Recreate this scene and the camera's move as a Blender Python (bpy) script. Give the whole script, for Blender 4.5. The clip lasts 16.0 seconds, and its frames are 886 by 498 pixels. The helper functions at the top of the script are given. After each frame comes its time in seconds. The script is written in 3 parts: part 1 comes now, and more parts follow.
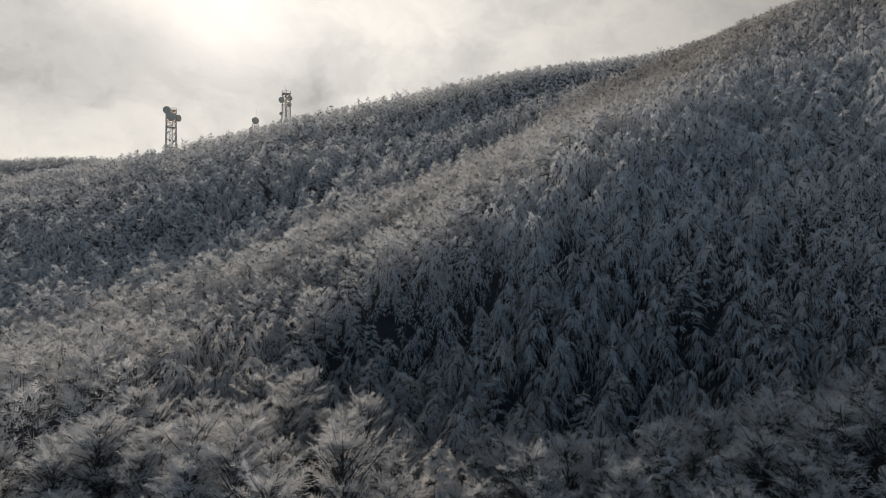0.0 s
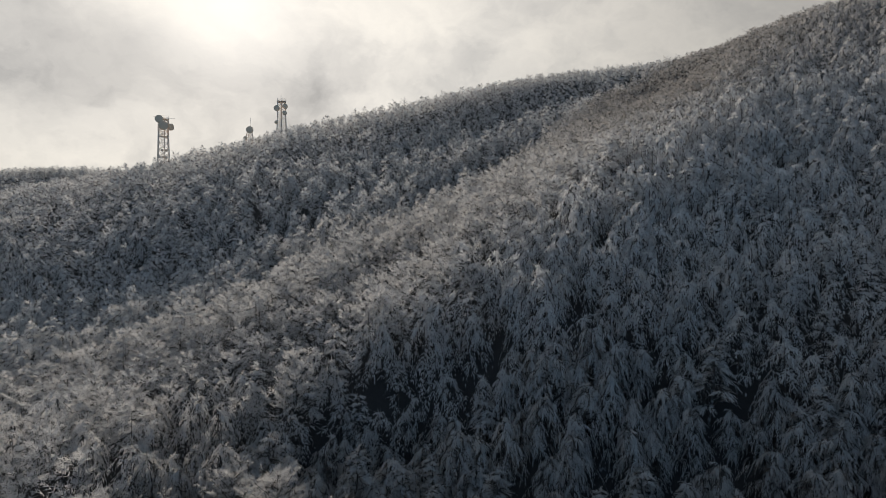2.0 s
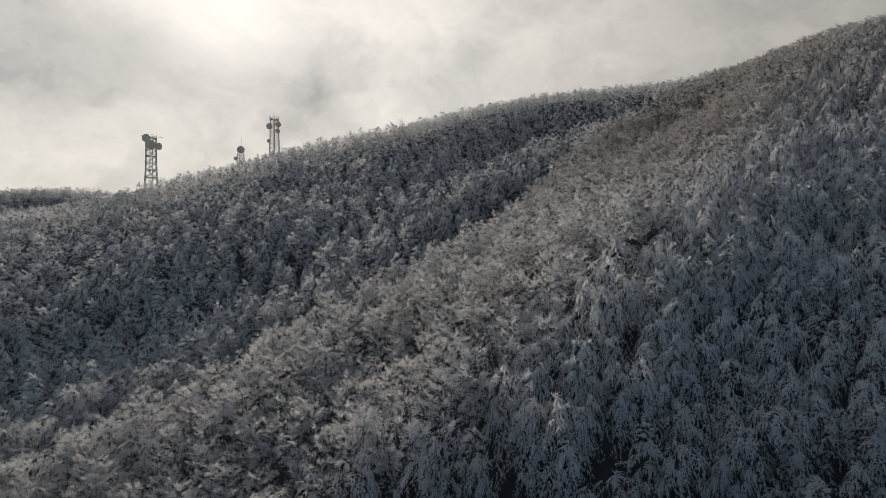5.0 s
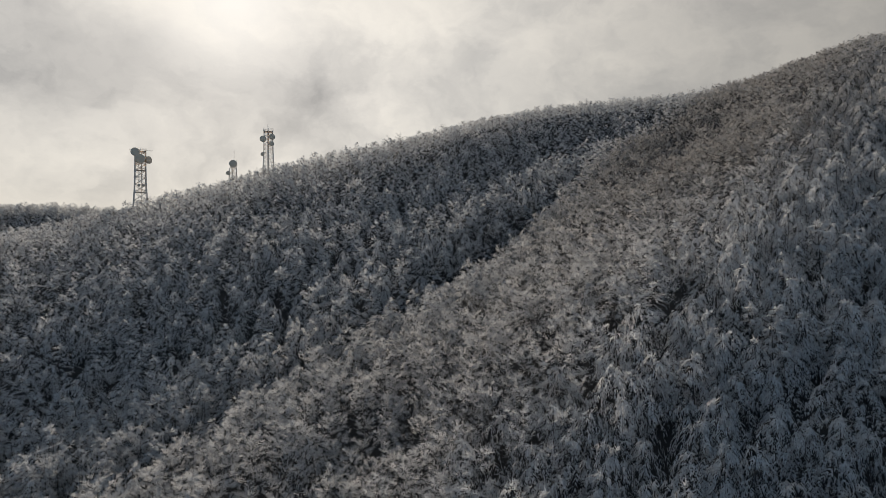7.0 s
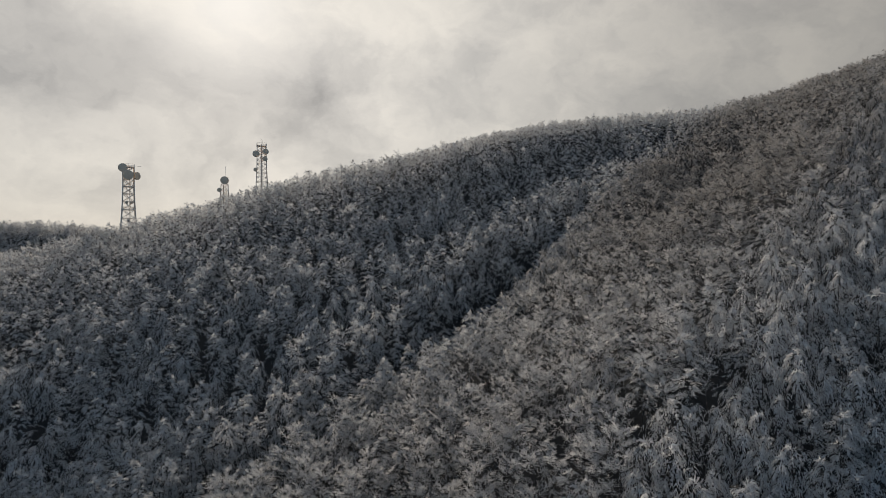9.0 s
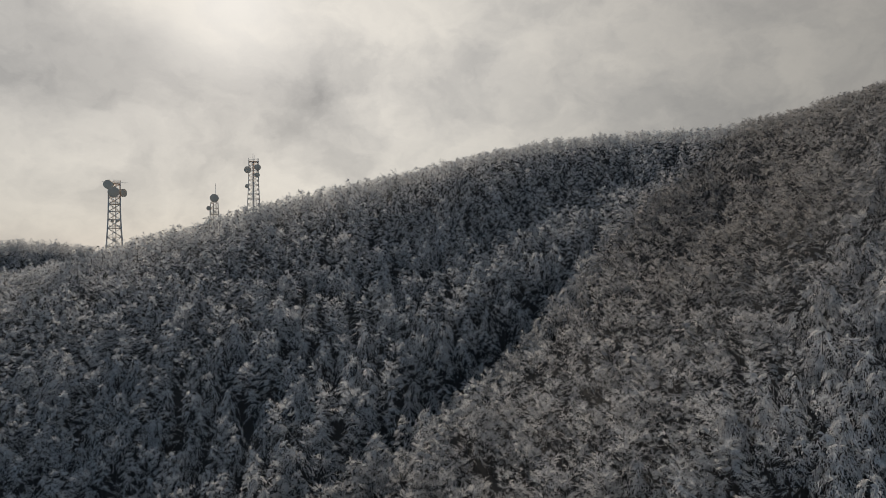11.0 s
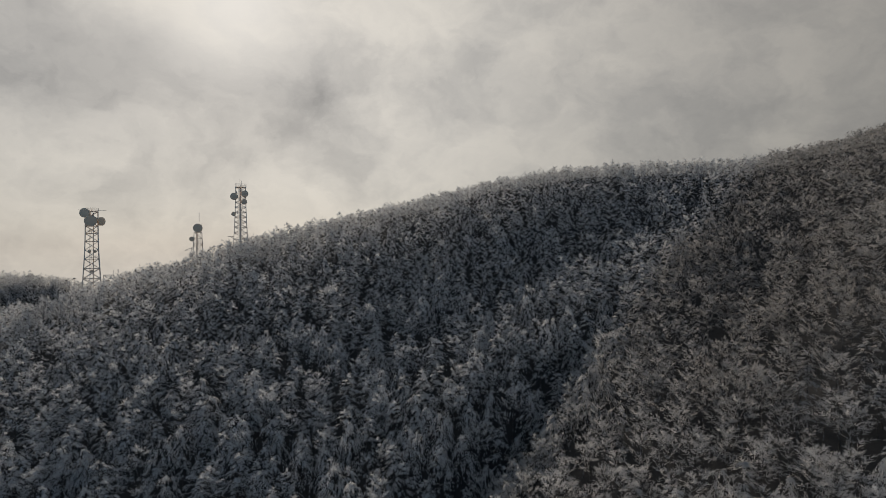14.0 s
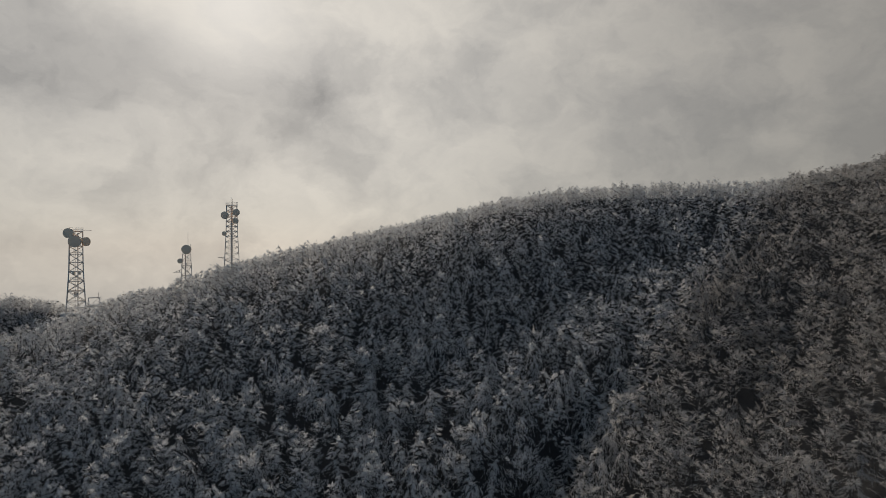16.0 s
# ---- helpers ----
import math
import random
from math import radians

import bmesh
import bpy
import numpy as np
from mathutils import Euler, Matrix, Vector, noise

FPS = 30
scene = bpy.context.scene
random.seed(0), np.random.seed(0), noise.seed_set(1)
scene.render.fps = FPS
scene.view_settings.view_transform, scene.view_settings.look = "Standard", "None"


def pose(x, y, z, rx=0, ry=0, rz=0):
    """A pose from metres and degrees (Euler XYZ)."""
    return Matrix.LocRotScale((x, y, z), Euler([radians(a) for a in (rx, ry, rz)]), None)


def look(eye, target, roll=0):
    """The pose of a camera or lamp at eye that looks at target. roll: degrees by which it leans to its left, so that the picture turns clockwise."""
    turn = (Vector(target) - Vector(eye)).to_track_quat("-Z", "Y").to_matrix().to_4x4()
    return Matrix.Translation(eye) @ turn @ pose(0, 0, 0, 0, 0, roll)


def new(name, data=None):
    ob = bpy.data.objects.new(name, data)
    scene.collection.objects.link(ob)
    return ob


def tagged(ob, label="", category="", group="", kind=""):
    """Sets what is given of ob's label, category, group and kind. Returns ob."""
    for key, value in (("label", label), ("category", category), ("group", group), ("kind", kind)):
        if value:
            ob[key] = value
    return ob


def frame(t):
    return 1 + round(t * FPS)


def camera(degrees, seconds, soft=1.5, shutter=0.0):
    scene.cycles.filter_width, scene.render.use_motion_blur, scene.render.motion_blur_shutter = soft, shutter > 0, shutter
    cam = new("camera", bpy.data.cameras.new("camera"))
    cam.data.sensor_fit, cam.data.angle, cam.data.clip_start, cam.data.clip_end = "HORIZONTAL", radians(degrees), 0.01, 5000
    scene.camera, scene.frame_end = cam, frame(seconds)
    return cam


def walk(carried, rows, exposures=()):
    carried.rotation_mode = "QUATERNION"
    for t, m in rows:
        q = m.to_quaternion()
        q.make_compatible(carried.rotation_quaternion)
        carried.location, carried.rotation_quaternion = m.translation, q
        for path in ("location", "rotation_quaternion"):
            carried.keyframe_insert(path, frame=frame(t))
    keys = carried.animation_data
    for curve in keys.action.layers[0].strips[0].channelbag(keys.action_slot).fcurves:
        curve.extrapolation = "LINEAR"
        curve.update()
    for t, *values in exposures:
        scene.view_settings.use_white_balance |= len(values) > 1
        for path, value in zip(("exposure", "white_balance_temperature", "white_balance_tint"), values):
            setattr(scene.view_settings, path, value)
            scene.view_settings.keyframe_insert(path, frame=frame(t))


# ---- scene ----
cam = camera(75.0, 16.0, 0.7)
METRES, EYE, TILT, LEAN, TURN = 85.0, 34.0, 0.0, 0.0, 0.0
ROWS = [
    (0.0, 0.0, 0.0, 0.0, -0.0, 0.0, -0.0),
    (0.5, 0.0008, 0.0192, 0.0153, -0.0, -0.04, 0.02),
    (1.0, 0.0017, 0.0377, 0.0308, 0.01, -0.07, 0.04),
    (1.5, 0.0025, 0.0558, 0.0479, 0.01, -0.11, 0.06),
    (2.0, 0.0032, 0.0735, 0.0674, 0.01, -0.15, 0.06),
    (2.5, 0.0041, 0.0916, 0.0874, 0.01, -0.16, 0.06),
    (3.0, 0.0049, 0.11, 0.1085, 0.03, -0.17, 0.08),
    (3.5, 0.0056, 0.1294, 0.1289, 0.03, -0.18, 0.08),
    (4.0, 0.006, 0.1497, 0.1477, 0.04, -0.18, 0.07),
    (6.5, 0.0092, 0.2725, 0.2412, 0.15, -0.11, 0.17),
    (7.0, 0.01, 0.2986, 0.2605, 0.17, -0.1, 0.19),
    (7.5, 0.0107, 0.3245, 0.2801, 0.19, -0.09, 0.19),
    (8.0, 0.0115, 0.3509, 0.3003, 0.21, -0.06, 0.19),
    (8.5, 0.0123, 0.3771, 0.3217, 0.23, -0.04, 0.21),
    (9.0, 0.0136, 0.4038, 0.3423, 0.27, -0.01, 0.22),
    (11.5, 0.0135, 0.5344, 0.4483, 0.2, 0.07, 0.15),
    (12.0, 0.0144, 0.5611, 0.4695, 0.22, 0.1, 0.13),
    (12.5, 0.0159, 0.5879, 0.4913, 0.27, 0.08, 0.14),
    (13.0, 0.0164, 0.6144, 0.5129, 0.26, 0.07, 0.13),
    (13.5, 0.0176, 0.6408, 0.5341, 0.29, 0.08, 0.13),
    (14.0, 0.0184, 0.6668, 0.556, 0.3, 0.06, 0.13),
    (14.5, 0.0192, 0.6925, 0.5765, 0.33, 0.07, 0.12),
    (15.0, 0.0198, 0.7177, 0.5974, 0.36, 0.07, 0.12),
    (15.5, 0.0205, 0.7423, 0.6181, 0.37, 0.06, 0.11),
    (16.0, 0.0212, 0.7665, 0.6394, 0.38, 0.03, 0.13),
]
walk(cam, [(t, pose(0, 0, EYE, TILT, LEAN, TURN) @ pose(METRES * x, METRES * y, METRES * z, 90 + pitch, roll, yaw)) for t, x, y, z, yaw, pitch, roll in ROWS],
     [(0.0, 0.32), (4.0, 0.28), (9.0, 0.08), (12.5, -0.10), (16.0, -0.20)])

# ---- sky and sun ----
SUN_AZ, SUN_EL = -20.3, 23.0          # degrees left of straight ahead, and above the horizon
SUN_DIR = Vector((math.sin(radians(SUN_AZ)) * math.cos(radians(SUN_EL)), math.cos(radians(SUN_AZ)) * math.cos(radians(SUN_EL)), math.sin(radians(SUN_EL))))


def heading(az, el):
    return (math.sin(radians(az)) * math.cos(radians(el)), math.cos(radians(az)) * math.cos(radians(el)), math.sin(radians(el)))


class Nodes:
    """A short way to write node trees."""

    def __init__(self, tree):
        self.tree = tree
        tree.nodes.clear()

    def add(self, kind, inputs=None, **settings):
        node = self.tree.nodes.new(kind)
        for key, value in settings.items():
            setattr(node, key, value)
        for key, value in (inputs or {}).items():
            if isinstance(value, bpy.types.NodeSocket):
                self.tree.links.new(value, node.inputs[key])
            else:
                node.inputs[key].default_value = value
        return node

    def math(self, op, a, b=0.0, clamp=False):
        return self.add("ShaderNodeMath", {0: a, 1: b}, operation=op, use_clamp=clamp).outputs[0]

    def mix(self, fac, a, b, blend="MIX"):
        node = self.add("ShaderNodeMix", {0: fac}, data_type="RGBA", blend_type=blend)
        for socket, value in ((node.inputs[6], a), (node.inputs[7], b)):
            if isinstance(value, bpy.types.NodeSocket):
                self.tree.links.new(value, socket)
            else:
                socket.default_value = (*value, 1)[:4]
        return node.outputs[2]

    def ramp(self, fac, stops):
        node = self.add("ShaderNodeValToRGB", {0: fac})
        while len(node.color_ramp.elements) < len(stops):
            node.color_ramp.elements.new(0.5)
        for element, (at, colour) in zip(node.color_ramp.elements, stops):
            element.position = at
            element.color = (*colour, 1) if len(colour) == 3 else colour
        return node.outputs[0]

    def noise(self, vector, scale, detail=3.0, rough=0.55, distortion=0.0):
        return self.add("ShaderNodeTexNoise", {"Vector": vector, "Scale": scale, "Detail": detail, "Roughness": rough, "Distortion": distortion}).outputs[0]


def make_world():
    world = bpy.data.worlds.new("winter_sky")
    scene.world = world
    world.use_nodes = True
    n = Nodes(world.node_tree)
    way = n.add("ShaderNodeTexCoord").outputs["Generated"]
    # the veiled sun: a bright core and a broad glow that falls off round the sky
    facing = n.math("MAXIMUM", n.add("ShaderNodeVectorMath", {0: way, 1: SUN_DIR}, operation="DOT_PRODUCT").outputs["Value"], 0.0)
    base = n.math("ADD", n.math("ADD", 0.215, n.math("MULTIPLY", n.ramp(facing, [(0.0, (0, 0, 0)), (0.45, (1, 1, 1))]), 0.09)), n.math("MULTIPLY", n.ramp(facing, [(0.45, (0, 0, 0)), (0.92, (1, 1, 1))]), 0.15))
    light = n.math("ADD", base, n.math("MULTIPLY", n.math("POWER", facing, 7.0), 0.32))
    light = n.math("ADD", light, n.math("MULTIPLY", n.math("POWER", facing, 260.0), 0.07))
    # a warped direction gives the clouds their ragged shapes
    flat = n.add("ShaderNodeVectorMath", {0: way, 1: (1.0, 1.0, 1.4)}, operation="MULTIPLY").outputs[0]
    warp = n.add("ShaderNodeTexNoise", {"Vector": flat, "Scale": 5.0, "Detail": 6.0, "Roughness": 0.56})
    offset = n.add("ShaderNodeVectorMath", {0: warp.outputs["Color"], 1: (0.5, 0.5, 0.5)}, operation="SUBTRACT").outputs[0]
    bent = n.add("ShaderNodeVectorMath", {0: offset, 1: (0.24, 0.24, 0.2), 2: way}, operation="MULTIPLY_ADD").outputs[0]
    shade = n.math("MULTIPLY", n.ramp(n.noise(n.add("ShaderNodeVectorMath", {0: bent, 1: (1.0, 1.0, 1.25)}, operation="MULTIPLY").outputs[0], 4.2, 6.0, 0.55), [(0.44, (0, 0, 0)), (0.62, (1, 1, 1))]), 0.24)
    wisps = n.ramp(n.noise(n.add("ShaderNodeVectorMath", {0: bent, 1: (1.0, 1.0, 1.3)}, operation="MULTIPLY").outputs[0], 11.0, 5.0, 0.6), [(0.40, (0, 0, 0)), (0.68, (1, 1, 1))])
    shade = n.math("ADD", shade, n.math("MULTIPLY", wisps, 0.11))
    for az, el, size, depth in ((-18.6, 12.6, 5.5, 0.30), (-13.2, 15.0, 4.5, 0.32), (-28.5, 14.3, 5.0, 0.30), (-35.5, 15.0, 6.0, 0.34), (-24.0, 17.0, 4.0, 0.18), (-37.0, 21.5, 4.0, 0.26)):
        near = n.add("ShaderNodeVectorMath", {0: n.add("ShaderNodeVectorMath", {0: bent}, operation="NORMALIZE").outputs[0], 1: heading(az, el)}, operation="DOT_PRODUCT").outputs["Value"]
        fall = n.math("DIVIDE", n.math("SUBTRACT", near, 1.0), 1 - math.cos(radians(size)))
        shade = n.math("ADD", shade, n.math("MULTIPLY", n.math("POWER", 2.718, fall), depth))
    light = n.math("MULTIPLY", light, n.math("SUBTRACT", 1.11, n.math("MULTIPLY", n.math("MINIMUM", shade, 0.7), n.math("SUBTRACT", 1.0, n.math("MULTIPLY", n.math("POWER", facing, 120.0), 0.75)))))
    tone = n.mix(n.math("MULTIPLY", shade, 1.3, True), (1.0, 0.942, 0.85), (0.96, 0.942, 0.925))
    tone = n.mix(n.ramp(facing, [(0.10, (0, 0, 0)), (0.50, (1, 1, 1))]), (0.50, 0.83, 1.27), tone)
    cloud = n.add("ShaderNodeVectorMath", {0: tone, "Scale": light}, operation="SCALE").outputs[0]
    sky = n.add("ShaderNodeTexSky", sky_type="NISHITA", sun_disc=False, sun_elevation=radians(SUN_EL), sun_rotation=radians(SUN_AZ))
    clear = n.add("ShaderNodeVectorMath", {0: sky.outputs[0], "Scale": 0.08}, operation="SCALE").outputs[0]
    both = n.mix(0.96, clear, cloud)
    back = n.add("ShaderNodeBackground", {"Color": both, "Strength": 1.0})
    n.add("ShaderNodeOutputWorld", {"Surface": back.outputs[0]})


make_world()
lamp = bpy.data.lights.new("sun", "SUN")
lamp.energy, lamp.angle, lamp.color = 2.8, radians(5.0), (1.0, 0.885, 0.76)
sun = new("sun", lamp)
sun.matrix_world = look((0, 0, 300), Vector((0, 0, 300)) - SUN_DIR)


# ---- materials ----
def material(name):
    m = bpy.data.materials.new(name)
    m.use_nodes = True
    n = Nodes(m.node_tree)
    place = n.add("ShaderNodeNewGeometry")
    return m, n, place.outputs["Position"], place.outputs["Random Per Island"]


def finish(n, shader):
    n.add("ShaderNodeOutputMaterial", {"Surface": shader})


def frost_material():
    """Twigs with hoarfrost: mostly white, here and there the brown bark shows through, and light passes through thinly."""
    m, n, where, island = material("frosted_twigs")
    clumps = n.noise(where, 0.35, 3.0)
    stands = n.noise(where, 0.035, 3.0, 0.6)
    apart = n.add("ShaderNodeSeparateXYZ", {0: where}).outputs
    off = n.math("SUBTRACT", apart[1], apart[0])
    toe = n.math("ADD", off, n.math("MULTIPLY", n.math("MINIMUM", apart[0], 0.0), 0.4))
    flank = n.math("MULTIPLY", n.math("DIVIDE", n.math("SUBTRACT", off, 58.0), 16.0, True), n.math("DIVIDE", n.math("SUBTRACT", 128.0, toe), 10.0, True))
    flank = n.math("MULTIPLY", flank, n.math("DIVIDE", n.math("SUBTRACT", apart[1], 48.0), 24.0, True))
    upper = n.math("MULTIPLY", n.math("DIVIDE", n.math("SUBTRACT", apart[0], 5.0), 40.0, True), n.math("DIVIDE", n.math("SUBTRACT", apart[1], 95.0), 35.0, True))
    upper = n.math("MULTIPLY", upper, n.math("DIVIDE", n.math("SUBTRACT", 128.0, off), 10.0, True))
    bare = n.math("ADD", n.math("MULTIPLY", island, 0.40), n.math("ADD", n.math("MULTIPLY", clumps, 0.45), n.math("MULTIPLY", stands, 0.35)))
    bare = n.math("ADD", bare, n.math("ADD", n.math("MULTIPLY", flank, 0.22), n.math("ADD", n.math("MULTIPLY", upper, 0.34), n.math("MULTIPLY", n.math("DIVIDE", n.math("SUBTRACT", 68.0, apart[1]), 14.0, True), 0.24))))   # browner, thinly frosted spur; spur and shoulder also darkened to dim their sunlight
    frost = n.mix(island, (0.45, 0.46, 0.47), (0.83, 0.835, 0.84))
    bark = n.mix(island, (0.165, 0.158, 0.151), (0.30, 0.29, 0.279))
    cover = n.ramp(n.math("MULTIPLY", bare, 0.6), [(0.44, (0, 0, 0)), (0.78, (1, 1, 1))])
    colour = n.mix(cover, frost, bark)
    body = n.add("ShaderNodeBsdfPrincipled", {"Base Color": colour, "Roughness": 0.85, "Specular IOR Level": 0.25})
    glow = n.add("ShaderNodeBsdfTranslucent", {"Color": n.mix(0.3, colour, (0.6, 0.55, 0.5))})
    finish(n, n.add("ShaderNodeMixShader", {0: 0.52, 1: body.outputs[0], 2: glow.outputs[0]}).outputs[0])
    return m


def bark_material():
    m, n, where, island = material("dark_bark")
    rime = n.noise(where, 3.0, 4.0)
    colour = n.mix(n.ramp(rime, [(0.52, (0, 0, 0)), (0.7, (1, 1, 1))]), (0.055, 0.048, 0.042), (0.34, 0.34, 0.35))
    bump = n.add("ShaderNodeBump", {"Strength": 0.6, "Distance": 0.03, "Height": n.noise(where, 14.0, 3.0)})
    finish(n, n.add("ShaderNodeBsdfPrincipled", {"Base Color": colour, "Roughness": 0.9, "Normal": bump.outputs[0]}).outputs[0])
    return m


def ground_material():
    """Leaf litter under the wood with thin patches of snow."""
    m, n, where, island = material("forest_floor")
    litter = n.mix(n.noise(where, 2.2, 5.0), (0.013, 0.0135, 0.015), (0.04, 0.038, 0.037))
    snow = n.ramp(n.noise(where, 0.5, 6.0, 0.65), [(0.66, (0, 0, 0)), (0.76, (1, 1, 1))])
    colour = n.mix(n.math("MULTIPLY", snow, 0.6), litter, (0.72, 0.75, 0.8))
    bump = n.add("ShaderNodeBump", {"Strength": 0.7, "Distance": 0.2, "Height": n.noise(where, 1.2, 6.0, 0.65)})
    finish(n, n.add("ShaderNodeBsdfPrincipled", {"Base Color": colour, "Roughness": 0.95, "Normal": bump.outputs[0]}).outputs[0])
    return m


def painted_material(name, low, high, rough=0.55, metal=0.0, grain=1.5):
    m, n, where, island = material(name)
    wear = n.noise(where, grain, 5.0, 0.65)
    colour = n.mix(n.ramp(wear, [(0.35, (0, 0, 0)), (0.7, (1, 1, 1))]), low, high)
    bump = n.add("ShaderNodeBump", {"Strength": 0.25, "Distance": 0.02, "Height": n.noise(where, 9.0, 3.0)})
    finish(n, n.add("ShaderNodeBsdfPrincipled", {"Base Color": colour, "Roughness": rough, "Metallic": metal, "Normal": bump.outputs[0]}).outputs[0])
    return m


FROST, BARK, FLOOR = frost_material(), bark_material(), ground_material()
# bare inner twigs, coloured darker to deepen the shade inside the crowns
BARE_SHADED = painted_material("bare_shaded_twigs", (0.03, 0.028, 0.026), (0.085, 0.074, 0.065), 0.9)
# rimed steel, its colour paled to stand in for haze before the masts
STEEL = painted_material("hazy_rimed_steel", (0.58, 0.51, 0.44), (0.85, 0.77, 0.68), 0.75, 0.0, 0.9)
DISH = painted_material("grey_dish_cover", (0.82, 0.61, 0.43), (0.88, 0.68, 0.49), 0.7)
CONCRETE = painted_material("pale_concrete", (0.42, 0.42, 0.42), (0.62, 0.62, 0.61), 0.85)
DARK = painted_material("dark_opening", (0.02, 0.02, 0.02), (0.04, 0.04, 0.04), 0.6)


# ---- terrain ----
# hills and hollows: height, centre x and y, half lengths along and across, turn
FORMS = (
    (5.0, 23.8, 89.8, 40.3, 14.1, 49.8),       # the spur
    (1.4, 2.2, 87.5, 43.2, 3.4, 60.9),         # its rounded back
    (-4.2, 9.1, 141.2, 23.4, 23.0, 48.2),      # the gully behind it
    (-8.1, 8.8, 138.8, 33.6, 4.1, 47.6),       # the gully's bed
    (-4.3, -37.8, 95.9, 14.9, 3.3, 38.7),      # the bed further down
    (-4.5, 55.4, 158.2, 26.8, 10.8, 41.8),     # the head of the gully
    (5.0, -19.7, 40.7, 29.1, 7.7, -13.9),      # the low shoulder
    (-3.0, 18.0, 35.0, 20.0, 9.0, -14.0),      # where the shoulder falls off
    (5.2, -37.2, 60.3, 20.0, 7.5, -7.6),       # the knoll on the shoulder
    (-7.9, 15.2, 52.7, 27.4, 8.0, -9.1),       # the hollow beyond the shoulder
    (-6.0, -3.1, 62.6, 9.5, 3.4, 6.0),         # a cleft in the slope above the hollow
    (-6.0, -48.4, 112.9, 38.6, 23.7, 28.8),    # the gully's mouth
    (-11.7, -115.9, 241.4, 61.0, 24.2, 21.6),  # the saddle below the masts
    (-6.8, 1.8, 256.3, 57.9, 15.9, 6.5),       # the rounding of the ridge
    (-9.2, 49.8, 193.0, 76.2, 28.9, 19.6),     # the dip before the summit
    (-3.9, -116.0, 245.0, 12.0, 12.0, 0.0),    # the levelled ground of the tall mast
    (-2.8, -80.0, 247.0, 9.0, 13.0, 0.0),      # the notch at the short mast
    (2.0, -98.0, 247.0, 8.0, 12.0, 0.0),       # the knoll beside it
)
CANOPY = 4.6    # how far the tops of the wood stand over the ground


def crest(x):
    """Where the main ridge runs."""
    u = np.clip(x, -185, 150) / 100
    return 239.26 - 20.87 * u - 13.43 * u ** 2 - 6.51 * u ** 3 - 1.97 * u ** 4 - 0.01 * u ** 5


def ground_height(x, y):
    x, y = np.asarray(x, float), np.asarray(y, float)
    away = y - crest(x)
    y = crest(x) - (np.sqrt(away * away + 36.0) - 6.0)
    cx, cy = np.clip(x, -240, 170), np.clip(y, -90, 300)
    beyond = np.abs(x - cx) + np.abs(y - cy)
    u, v = cx / 100, (cy - 130) / 100
    h = 57.12 + 25.65 * u + 42.18 * v + 4.66 * u * u + 0.28 * u * v - 1.14 * v * v
    for high, fx, fy, along, across, turn in FORMS:
        c, s = math.cos(radians(turn)), math.sin(radians(turn))
        a, b = (cx - fx) * c + (cy - fy) * s, (cy - fy) * c - (cx - fx) * s
        h = h + high * np.exp(-(a / along) ** 2 - (b / across) ** 2)
    return h - CANOPY - 0.42 * beyond


def mesh_object(name, verts, quads, mat, parent=None, smooth=False):
    """One mesh object from arrays of corners and of four-cornered faces (three corners: the last index repeats none)."""
    data = bpy.data.meshes.new(name)
    data.from_pydata(verts if isinstance(verts, list) else verts.tolist(), [], quads if isinstance(quads, list) else quads.tolist())
    data.materials.append(mat)
    if smooth:
        data.shade_smooth()
    ob = new(name, data)
    ob.parent = parent
    return ob


def quick_mesh(name, verts, faces, mats, slots=None):
    """A large mesh of faces with equally many corners, written straight from arrays; slots: which material each face has."""
    data = bpy.data.meshes.new(name)
    data.vertices.add(len(verts))
    data.vertices.foreach_set("co", np.ascontiguousarray(verts, np.float32).ravel())
    data.loops.add(faces.size)
    data.loops.foreach_set("vertex_index", np.ascontiguousarray(faces, np.int32).ravel())
    data.polygons.add(len(faces))
    data.polygons.foreach_set("loop_start", np.arange(0, faces.size, faces.shape[1], dtype=np.int32))
    for mat in mats:
        data.materials.append(mat)
    if slots is not None:
        data.polygons.foreach_set("material_index", np.ascontiguousarray(slots, np.int32))
    data.update(calc_edges=True)
    return data


def build_ground():
    xs = np.concatenate([[-2600, -1700, -1100, -700, -480, -360, -300], np.arange(-260, 201, 3.0), [230, 290, 380, 520, 760, 1200, 1800, 2600]])
    ys = np.concatenate([[-2600, -1700, -1000, -600, -360, -220, -150], np.arange(-100, 331, 3.0), [360, 420, 520, 700, 1000, 1500, 2100, 2800]])
    gx, gy = np.meshgrid(xs, ys)
    gz = ground_height(gx, gy)
    gz = gz + 0.5 * np.sin(gx * 0.21 + 1.3 * np.sin(gy * 0.13)) * np.sin(gy * 0.17 + gx * 0.05)
    verts = np.stack([gx, gy, gz], -1).reshape(-1, 3)
    w, h = len(xs), len(ys)
    i = (np.arange(h - 1)[:, None] * w + np.arange(w - 1)).reshape(-1)
    data = quick_mesh("ground", verts, np.stack([i, i + 1, i + w + 1, i + w], 1), [FLOOR])
    data.shade_smooth()
    tagged(new("ground", data), "steep mountainside of dark leaf litter with patchy snow", "ground", kind="structure")


build_ground()


